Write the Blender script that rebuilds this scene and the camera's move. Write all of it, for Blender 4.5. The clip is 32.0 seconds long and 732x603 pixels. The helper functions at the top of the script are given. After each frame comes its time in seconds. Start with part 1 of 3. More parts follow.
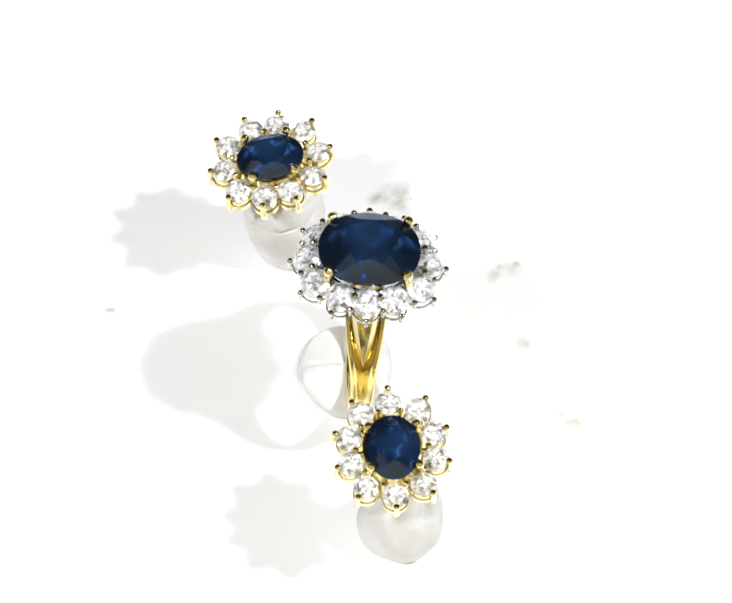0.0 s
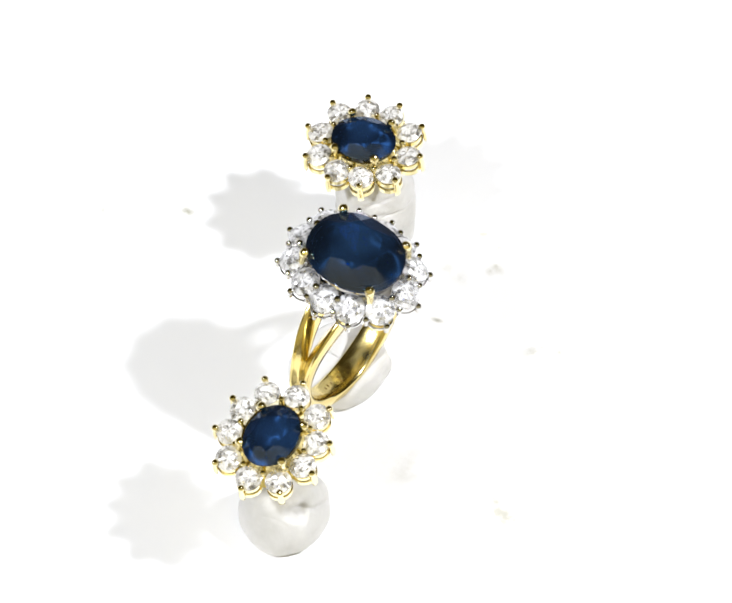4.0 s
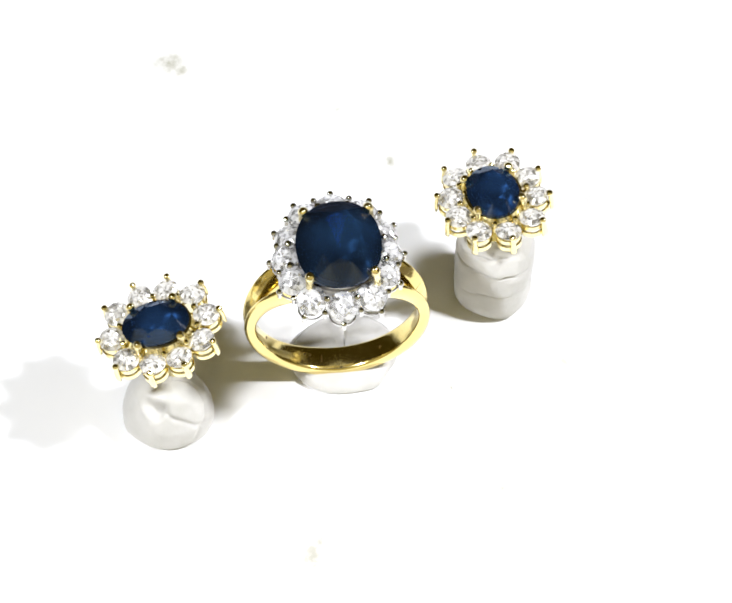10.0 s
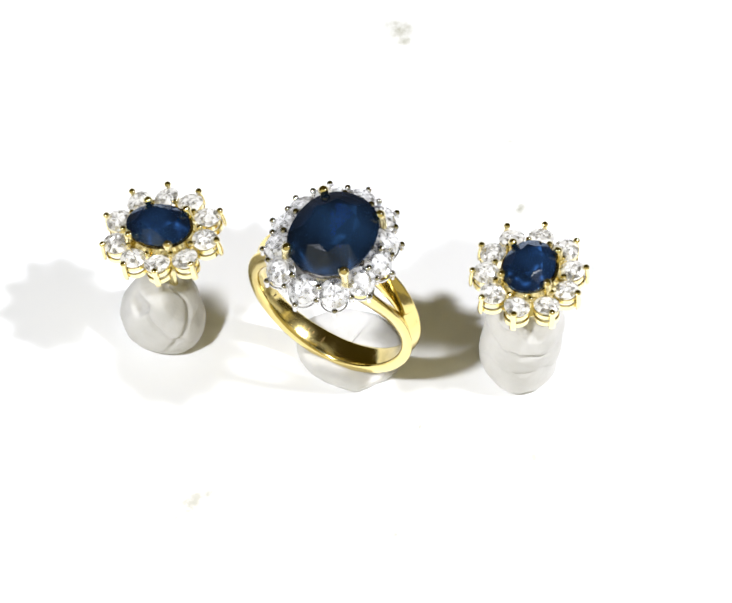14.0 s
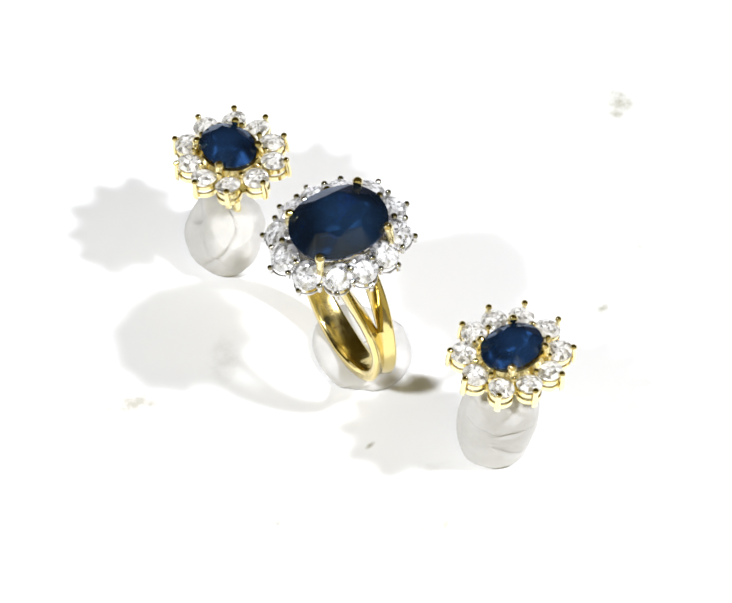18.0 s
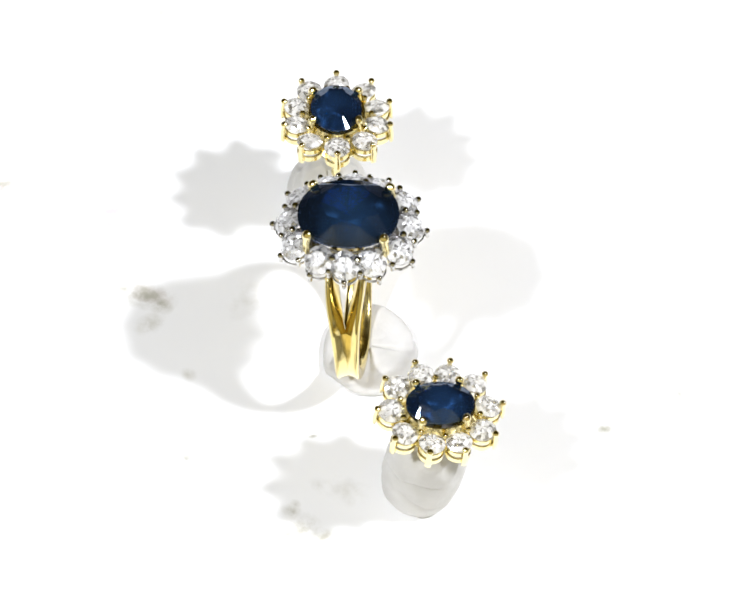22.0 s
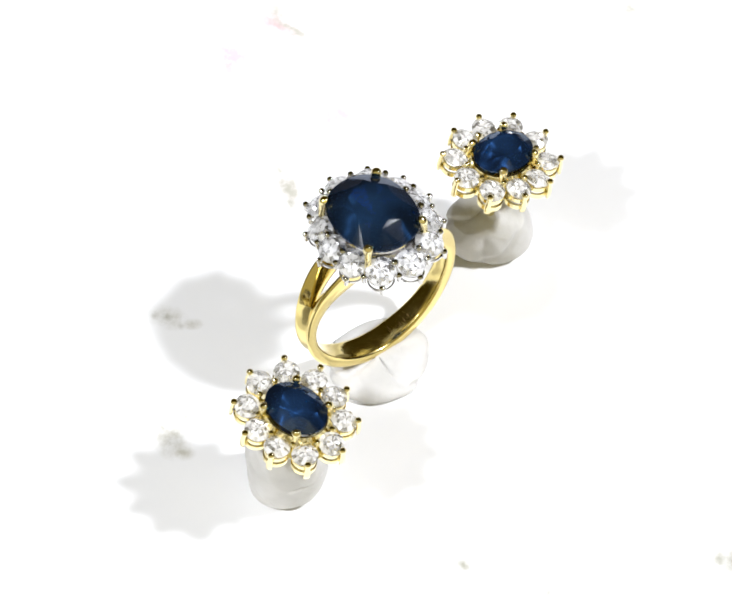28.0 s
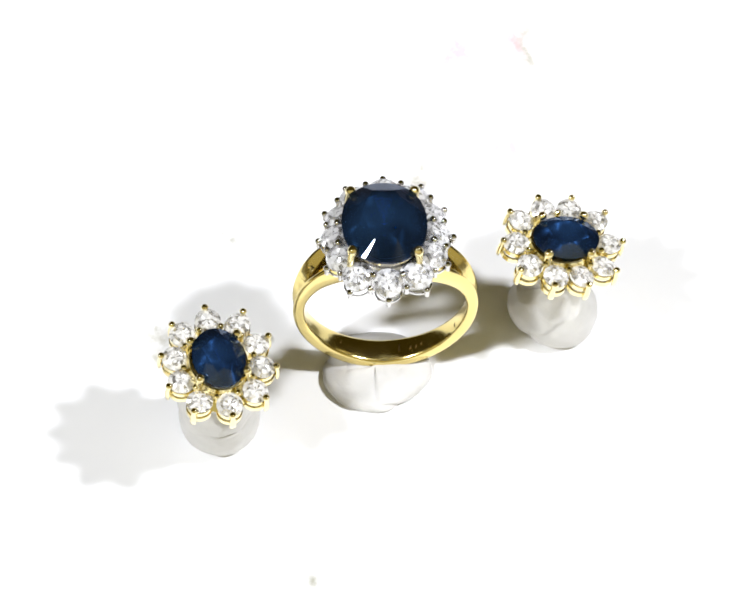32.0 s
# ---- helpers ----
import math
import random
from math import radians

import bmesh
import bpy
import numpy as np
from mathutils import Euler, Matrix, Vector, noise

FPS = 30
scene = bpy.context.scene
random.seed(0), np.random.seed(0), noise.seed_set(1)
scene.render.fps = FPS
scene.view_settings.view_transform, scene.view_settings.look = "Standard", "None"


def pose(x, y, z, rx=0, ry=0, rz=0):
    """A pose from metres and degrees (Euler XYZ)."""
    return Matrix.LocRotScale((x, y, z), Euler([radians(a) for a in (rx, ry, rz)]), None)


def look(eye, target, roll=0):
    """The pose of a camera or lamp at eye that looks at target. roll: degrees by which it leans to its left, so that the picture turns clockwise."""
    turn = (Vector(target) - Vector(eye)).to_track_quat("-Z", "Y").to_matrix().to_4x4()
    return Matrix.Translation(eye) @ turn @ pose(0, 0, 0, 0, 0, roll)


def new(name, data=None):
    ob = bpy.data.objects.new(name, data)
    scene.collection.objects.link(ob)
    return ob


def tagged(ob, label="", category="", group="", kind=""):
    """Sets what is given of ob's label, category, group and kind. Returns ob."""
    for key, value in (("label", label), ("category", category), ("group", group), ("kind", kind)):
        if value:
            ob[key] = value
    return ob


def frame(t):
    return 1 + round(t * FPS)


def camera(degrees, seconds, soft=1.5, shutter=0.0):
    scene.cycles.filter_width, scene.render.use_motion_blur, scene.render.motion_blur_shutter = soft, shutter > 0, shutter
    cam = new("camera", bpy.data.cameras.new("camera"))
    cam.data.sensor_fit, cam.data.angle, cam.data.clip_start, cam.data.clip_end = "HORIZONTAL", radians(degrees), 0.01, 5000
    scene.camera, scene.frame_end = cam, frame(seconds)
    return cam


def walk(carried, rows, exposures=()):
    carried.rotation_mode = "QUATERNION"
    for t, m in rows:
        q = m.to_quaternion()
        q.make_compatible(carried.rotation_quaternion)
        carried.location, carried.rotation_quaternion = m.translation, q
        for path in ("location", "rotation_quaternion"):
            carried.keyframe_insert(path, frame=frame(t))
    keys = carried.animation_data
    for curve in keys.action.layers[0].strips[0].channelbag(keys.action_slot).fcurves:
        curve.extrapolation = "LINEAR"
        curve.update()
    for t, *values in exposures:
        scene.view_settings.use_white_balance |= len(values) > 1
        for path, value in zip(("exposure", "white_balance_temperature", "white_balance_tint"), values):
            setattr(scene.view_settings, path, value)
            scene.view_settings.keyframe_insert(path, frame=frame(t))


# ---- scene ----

# ---- camera: held still above the turning table, with a slight sway ----
EYE = Vector((0.0, -0.23392, 0.3451))
WAY = Vector((0.00167, 0.57337, -0.81929))
# seconds, degrees to the left, degrees up
SWAY = [(0.0, -0.0232, -0.0284), (1.0, -0.0177, -0.0292), (2.0, -0.0155, -0.0237), (3.5, -0.0163, -0.0111), (5.5, -0.0053, -0.009),
        (7.0, -0.0008, -0.0049), (9.0, 0.0061, 0.0005), (11.0, 0.0046, 0.0037), (12.5, -0.002, 0.0057), (14.5, -0.013, 0.0095),
        (16.5, 0.0027, 0.015), (18.0, 0.0055, 0.0143), (19.5, -0.0052, 0.0052), (21.0, -0.014, -0.0037), (23.0, -0.0071, 0.003),
        (25.0, -0.0006, -0.0101), (27.5, 0.0274, -0.015), (29.0, 0.0347, -0.0118), (30.5, 0.0373, 0.0012), (32.0, 0.0399, 0.0134)]


def aim(left, up):
    side = WAY.cross(Vector((0, 0, 1))).normalized()
    return look(EYE, EYE + WAY - side * radians(left) + side.cross(WAY) * radians(up), 0.579)


cam = camera(9.938, 32.0, soft=1.85)
walk(cam, [(t, aim(left, up)) for t, left, up in SWAY],
     exposures=[(0.0, 0.06), (11.0, 0.06), (20.0, -0.04), (32.0, -0.06)])

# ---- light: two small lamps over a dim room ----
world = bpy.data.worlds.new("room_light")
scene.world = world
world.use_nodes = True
# background for the unseen room: yellow-tinted, paler low behind the camera, dark overhead
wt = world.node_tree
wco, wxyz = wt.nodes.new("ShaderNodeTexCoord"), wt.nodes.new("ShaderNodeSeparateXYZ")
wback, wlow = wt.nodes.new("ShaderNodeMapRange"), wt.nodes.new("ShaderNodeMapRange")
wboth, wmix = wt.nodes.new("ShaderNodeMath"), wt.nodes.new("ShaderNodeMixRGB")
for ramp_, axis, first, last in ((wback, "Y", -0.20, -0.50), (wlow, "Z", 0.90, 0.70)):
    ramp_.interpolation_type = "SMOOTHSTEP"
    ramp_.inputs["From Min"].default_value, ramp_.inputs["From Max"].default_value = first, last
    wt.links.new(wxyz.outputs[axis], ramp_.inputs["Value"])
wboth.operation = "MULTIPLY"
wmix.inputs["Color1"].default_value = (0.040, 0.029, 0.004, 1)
# added glow: yellow for the deep shadows, bright for the gems' front facets
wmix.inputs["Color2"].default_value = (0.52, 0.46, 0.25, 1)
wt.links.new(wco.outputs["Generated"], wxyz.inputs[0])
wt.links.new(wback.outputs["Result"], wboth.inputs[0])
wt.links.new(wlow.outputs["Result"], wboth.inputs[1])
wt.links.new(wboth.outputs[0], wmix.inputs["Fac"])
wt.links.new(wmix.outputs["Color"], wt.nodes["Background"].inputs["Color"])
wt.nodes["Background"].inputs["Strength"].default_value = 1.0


def lamp(name, toward, distance, watts, size, colour):
    data = bpy.data.lights.new(name, "AREA")
    data.shape, data.size, data.energy, data.color = "DISK", size, watts, colour
    ob = new(name, data)
    ob.matrix_world = look(Vector(toward).normalized() * distance, (0, 0, 0))
    return ob


lamp("lamp_right", (0.745, -0.08, 1.0), 0.5, 3.15, 0.046, (0.920, 0.938, 1.0))
lamp("lamp_left", (-0.60, -0.42, 1.0), 0.5, 2.6, 0.046, (0.900, 0.927, 1.0))


# ---- materials ----
def material(name):
    m = bpy.data.materials.new(name)
    m.use_nodes = True
    t = m.node_tree
    return m, t, t.nodes["Principled BSDF"]


def node(t, kind, **values):
    n = t.nodes.new(kind)
    for k, v in values.items():
        n.inputs[k.replace("_", " ")].default_value = v
    return n


def grain(t, bsdf, scale, strength, distance, detail=4.0):
    """Fine relief from noise, in object space."""
    co = t.nodes.new("ShaderNodeTexCoord")
    nz = node(t, "ShaderNodeTexNoise", Scale=scale, Detail=detail)
    bp = node(t, "ShaderNodeBump", Strength=strength, Distance=distance)
    t.links.new(co.outputs["Object"], nz.inputs["Vector"])
    t.links.new(nz.outputs["Fac"], bp.inputs["Height"])
    t.links.new(bp.outputs["Normal"], bsdf.inputs["Normal"])
    return co, nz


def metal(name, colour, rough):
    m, t, b = material(name)
    b.inputs["Metallic"].default_value = 1.0
    b.inputs["Base Color"].default_value = (*colour, 1)
    co, nz = grain(t, b, 900.0, 0.12, 0.0002)
    wear = node(t, "ShaderNodeTexNoise", Scale=260.0, Detail=3.0)
    span = node(t, "ShaderNodeMapRange", From_Min=0.3, From_Max=0.7, To_Min=rough * 0.6, To_Max=rough * 1.6)
    t.links.new(co.outputs["Object"], wear.inputs["Vector"])
    t.links.new(wear.outputs["Fac"], span.inputs["Value"])
    t.links.new(span.outputs["Result"], b.inputs["Roughness"])
    return m


GOLD = metal("yellow_gold", (0.92, 0.81, 0.44), 0.13)
SATIN = metal("satin_white_gold", (0.62, 0.61, 0.60), 0.22)
TARNISH = metal("tarnished_gold", (0.20, 0.13, 0.05), 0.4)
BAND_GOLD = metal("brushed_yellow_gold", (0.77, 0.63, 0.255), 0.13)
BRIGHT_GOLD = metal("polished_yellow_gold", (0.89, 0.78, 0.43), 0.04)
WHITE_GOLD = metal("white_gold", (0.64, 0.63, 0.61), 0.04)


def gem(name, colour, ior, body, body_share, glow_reach, sparkle, silk):
    """A clear cut stone: glass with a coloured body, painted paler inwards for light returned from below."""
    m, t, b = material(name)
    t.nodes.remove(b)
    g = node(t, "ShaderNodeBsdfGlass", Color=(*colour, 1), Roughness=0.0, IOR=ior)
    out = t.nodes["Material Output"]
    p = node(t, "ShaderNodeBsdfPrincipled", Roughness=0.04, IOR=ior)
    co = t.nodes.new("ShaderNodeTexCoord")
    nz = node(t, "ShaderNodeTexNoise", Scale=170.0, Detail=3.0)
    ramp = t.nodes.new("ShaderNodeValToRGB")
    ramp.color_ramp.elements[0].position, ramp.color_ramp.elements[1].position = 0.25, 0.95
    ramp.color_ramp.elements[0].color = (*[c * 0.15 for c in body], 1)
    ramp.color_ramp.elements[1].color = (*body, 1)
    t.links.new(co.outputs["Object"], nz.inputs["Vector"])
    away = t.nodes.new("ShaderNodeVectorMath")
    away.operation = "LENGTH"
    # painted glow: body colour lightens to the middle and darkens to the rim
    centre_glow = node(t, "ShaderNodeMapRange", From_Min=0.0, From_Max=glow_reach, To_Min=0.42, To_Max=-0.34)
    both = t.nodes.new("ShaderNodeMath")
    t.links.new(co.outputs["Object"], away.inputs[0])
    t.links.new(away.outputs["Value"], centre_glow.inputs["Value"])
    t.links.new(nz.outputs["Fac"], both.inputs[0])
    t.links.new(centre_glow.outputs["Result"], both.inputs[1])
    t.links.new(both.outputs[0], ramp.inputs["Fac"])
    t.links.new(ramp.outputs["Color"], p.inputs["Base Color"])
    mix = node(t, "ShaderNodeMixShader", Fac=body_share)
    t.links.new(g.outputs[0], mix.inputs[1])
    t.links.new(p.outputs[0], mix.inputs[2])
    # silky inner reflections that lean this way and that
    cells = node(t, "ShaderNodeTexNoise", Scale=sparkle, Detail=1.0)
    lean, add, unit = (t.nodes.new("ShaderNodeVectorMath") for _ in range(3))
    lean.operation, unit.operation = "MULTIPLY_ADD", "NORMALIZE"
    lean.inputs[1].default_value, lean.inputs[2].default_value = (2.4, 2.4, 2.4), (-1.2, -1.2, -1.2)
    geo = t.nodes.new("ShaderNodeNewGeometry")
    flash = node(t, "ShaderNodeBsdfGlossy", Color=(body[0] * 2.0, body[1] * 2.2, body[2] * 2.4, 1), Roughness=0.4)
    both_ = node(t, "ShaderNodeMixShader", Fac=silk)
    t.links.new(co.outputs["Object"], cells.inputs["Vector"])
    t.links.new(cells.outputs["Color"], lean.inputs[0])
    t.links.new(lean.outputs["Vector"], add.inputs[0])
    t.links.new(geo.outputs["Normal"], add.inputs[1])
    t.links.new(add.outputs["Vector"], unit.inputs[0])
    t.links.new(unit.outputs["Vector"], flash.inputs["Normal"])
    t.links.new(mix.outputs[0], both_.inputs[1])
    t.links.new(flash.outputs[0], both_.inputs[2])
    t.links.new(both_.outputs[0], out.inputs["Surface"])
    return m


PALE_SAPPHIRE = gem("clear_blue_sapphire", (0.075, 0.20, 0.42), 2.4, (0.026, 0.086, 0.23), 0.35, 0.0032, 380.0, 0.045)
SAPPHIRE = gem("blue_sapphire", (0.045, 0.12, 0.31), 2.4, (0.028, 0.09, 0.215), 0.36, 0.0046, 220.0, 0.018)


def diamond_material(name, tint, radius):
    """A stone of wedge-shaped inner facets, each leaning its own way, part clear, part sparkle-white."""
    m, t, p = material(name)

    def math_node(kind, a, b=None):
        n = t.nodes.new("ShaderNodeMath")
        n.operation = kind
        for k, v in enumerate((a, b)):
            if isinstance(v, (int, float)):
                n.inputs[k].default_value = v
            elif v is not None:
                t.links.new(v, n.inputs[k])
        return n.outputs[0]

    p.inputs["Base Color"].default_value = (0.84 * tint[0], 0.84 * tint[1], 0.84 * tint[2], 1)
    p.inputs["Roughness"].default_value = 0.06
    p.inputs["IOR"].default_value = 2.2
    g = node(t, "ShaderNodeBsdfGlass", Color=(*tint, 1), Roughness=0.0, IOR=2.3)
    gl = node(t, "ShaderNodeBsdfGlossy", Color=(0.96 * tint[0], 0.96 * tint[1], 0.96 * tint[2], 1), Roughness=0.2)
    geo, co, info = (t.nodes.new("ShaderNode" + k) for k in ("NewGeometry", "TexCoord", "ObjectInfo"))
    # facets: sectors and rings about the stone's axis, a little uneven
    wob = node(t, "ShaderNodeTexNoise", Scale=1500.0, Detail=1.0)
    push = t.nodes.new("ShaderNodeVectorMath")
    push.operation = "MULTIPLY_ADD"
    push.inputs[1].default_value = (0.00045, 0.00045, 0.00045)
    xyz = t.nodes.new("ShaderNodeSeparateXYZ")
    t.links.new(co.outputs["Object"], wob.inputs["Vector"])
    t.links.new(wob.outputs["Color"], push.inputs[0])
    t.links.new(co.outputs["Object"], push.inputs[2])
    t.links.new(push.outputs["Vector"], xyz.inputs[0])
    x, y = (math_node("SUBTRACT", xyz.outputs[k], 0.000225) for k in ("X", "Y"))
    ring_ = math_node("FLOOR", math_node("MULTIPLY", math_node("POWER", math_node("ADD", math_node("MULTIPLY", x, x), math_node("MULTIPLY", y, y)), 0.5), 4.2 / radius))
    turn = math_node("ADD", math_node("MULTIPLY", math_node("ARCTAN2", x, y), 16 / (2 * math.pi)), math_node("MULTIPLY", ring_, 0.5))
    cell = t.nodes.new("ShaderNodeCombineXYZ")
    t.links.new(math_node("FLOOR", turn), cell.inputs["X"])
    t.links.new(ring_, cell.inputs["Y"])
    t.links.new(math_node("MULTIPLY", info.outputs["Random"], 91.7), cell.inputs["Z"])
    cells = t.nodes.new("ShaderNodeTexWhiteNoise")
    t.links.new(cell.outputs[0], cells.inputs["Vector"])
    # each leans its own way
    lean, add, unit = (t.nodes.new("ShaderNodeVectorMath") for _ in range(3))
    lean.operation, unit.operation = "MULTIPLY_ADD", "NORMALIZE"
    lean.inputs[1].default_value, lean.inputs[2].default_value = (1.5, 1.5, 1.5), (-0.75, -0.75, -0.75)
    t.links.new(cells.outputs["Color"], lean.inputs[0])
    t.links.new(lean.outputs["Vector"], add.inputs[0])
    t.links.new(geo.outputs["Normal"], add.inputs[1])
    t.links.new(add.outputs["Vector"], unit.inputs[0])
    t.links.new(unit.outputs["Vector"], gl.inputs["Normal"])
    # painted sparkle: each facet gets its own share of opaque white
    share = node(t, "ShaderNodeMapRange", From_Min=0.18, From_Max=0.78, To_Min=0.06, To_Max=0.8)
    half = math_node("ADD", math_node("MULTIPLY", cells.outputs["Value"], 0.65), math_node("MULTIPLY", geo.outputs["Random Per Island"], 0.35))
    t.links.new(half, share.inputs["Value"])
    first, mix = node(t, "ShaderNodeMixShader", Fac=0.4), t.nodes.new("ShaderNodeMixShader")
    t.links.new(g.outputs[0], first.inputs[1])
    t.links.new(gl.outputs[0], first.inputs[2])
    t.links.new(share.outputs["Result"], mix.inputs[0])
    t.links.new(first.outputs[0], mix.inputs[1])
    t.links.new(p.outputs[0], mix.inputs[2])
    t.links.new(mix.outputs[0], t.nodes["Material Output"].inputs["Surface"])
    return m


DIAMOND = diamond_material("white_diamond", (0.99, 0.99, 0.99), 0.00143)
# earring stones: the same diamond, tinted for the gold reflected in it
GOLD_GLOW_DIAMOND = diamond_material("gold_glow_diamond", (1.0, 0.98, 0.925), 0.00128)


def putty_material():
    m, t, b = material("grey_putty")
    co, nz = grain(t, b, 520.0, 0.5, 0.0004)
    big = node(t, "ShaderNodeTexNoise", Scale=230.0, Detail=6.0)
    ramp = t.nodes.new("ShaderNodeValToRGB")
    ramp.color_ramp.elements[0].color = (0.45, 0.443, 0.418, 1)
    ramp.color_ramp.elements[1].color = (0.57, 0.56, 0.545, 1)
    ramp.color_ramp.elements[0].position, ramp.color_ramp.elements[1].position = 0.3, 0.7
    t.links.new(co.outputs["Object"], big.inputs["Vector"])
    t.links.new(big.outputs["Fac"], ramp.inputs["Fac"])
    t.links.new(ramp.outputs["Color"], b.inputs["Base Color"])
    b.inputs["Roughness"].default_value = 0.8
    b.inputs["Subsurface Weight"].default_value = 0.4
    b.inputs["Subsurface Radius"].default_value = (1.0, 1.0, 0.9)
    b.inputs["Subsurface Scale"].default_value = 0.0013
    return m


PUTTY = putty_material()

# stains on the white sheet: x, y, half length, half width (mm), turn (degrees), strength
SPECKS = [(16.0, 39.6, 2.0, 1.3, 150, 1.3), (16.2, 38.0, 0.9, 0.8, 0, 1.1), (22.8, 22.3, 0.65, 0.5, 0, 1.0), (21.2, 13.8, 0.8, 0.6, 40, 1.5),
          (-2.0, -20.0, 0.48, 0.36, 70, 1.15), (-2.0, -21.2, 0.5, 0.4, 0, 0.6), (-1.2, -18.4, 0.5, 0.3, 30, 0.5), (3.85, -8.7, 0.5, 0.22, 60, 1.1),
          (11.0, -17.6, 0.5, 0.35, 60, 0.45), (12.6, -16.8, 0.5, 0.4, 0, 0.45), (9.3, -15.8, 0.4, 0.3, 0, 0.45), (-19.8, -11.1, 1.4, 0.8, 36, 0.62), (-18.2, -10.6, 0.8, 0.6, 0, 0.58),
          (-34.5, -20.5, 2.4, 1.2, 40, 0.45), (-40.3, -16.0, 2.0, 1.0, 60, 0.45)]
STAINS = [(9.3, -15.8, 0.9, 0.6, 20, 1.0), (8.8, -15.1, 0.5, 0.4, 0, 0.8), (11.0, -17.6, 1.0, 0.6, 60, 1.25), (11.6, -16.2, 1.8, 1.3, 10, 1.1),
          (12.5, -16.9, 1.7, 1.1, 40, 1.15), (13.5, -15.3, 1.0, 0.7, 90, 1.15), (10.8, -10.2, 2.2, 1.5, 30, 0.42), (8.6, -11.9, 1.0, 0.9, 0, 0.38),
          (-18.2, -10.6, 1.1, 0.9, 0, 1.3), (-19.8, -11.1, 2.2, 1.2, 36, 1.4), (-21.8, -12.2, 1.3, 0.6, 30, 1.3), (-16.9, -12.9, 1.3, 0.9, 90, 0.9),
          (-12.9, -3.1, 2.8, 1.7, 100, 0.44), (-40.6, -14.9, 2.4, 0.35, 66, 1.4), (-42.0, -16.2, 2.4, 1.4, 60, 0.9), (-1.6, -17.4, 0.9, 0.5, 100, 1.05),
          (-23.2, -22.6, 0.9, 0.7, 0, 1.0), (-49.0, 20.3, 3.0, 2.0, 20, 0.9), (-47.6, 12.4, 1.3, 1.0, 0, 0.9), (-39.8, -13.8, 0.9, 0.9, 0, 1.0),
          (-35.0, 8.6, 1.3, 0.9, 100, 0.8), (-9.6, -13.7, 0.7, 0.6, 0, 0.7), (15.7, 38.2, 1.6, 1.0, 100, 0.7),
          (-2.0, -19.9, 1.6, 1.1, 80, 0.88), (-31.0, -33.0, 3.0, 2.0, 30, 0.7)]
PINK = [(-35.4, -19.4, 3.4, 1.7, 40, 1.3), (-30.0, -7.8, 2.4, 1.7, 100, 1.3), (-32.0, -8.7, 1.4, 0.8, 46, 1.0), (-40.5, -16.3, 2.4, 1.2, 60, 1.2), (-19.6, -10.9, 2.0, 1.0, 36, 0.4)]


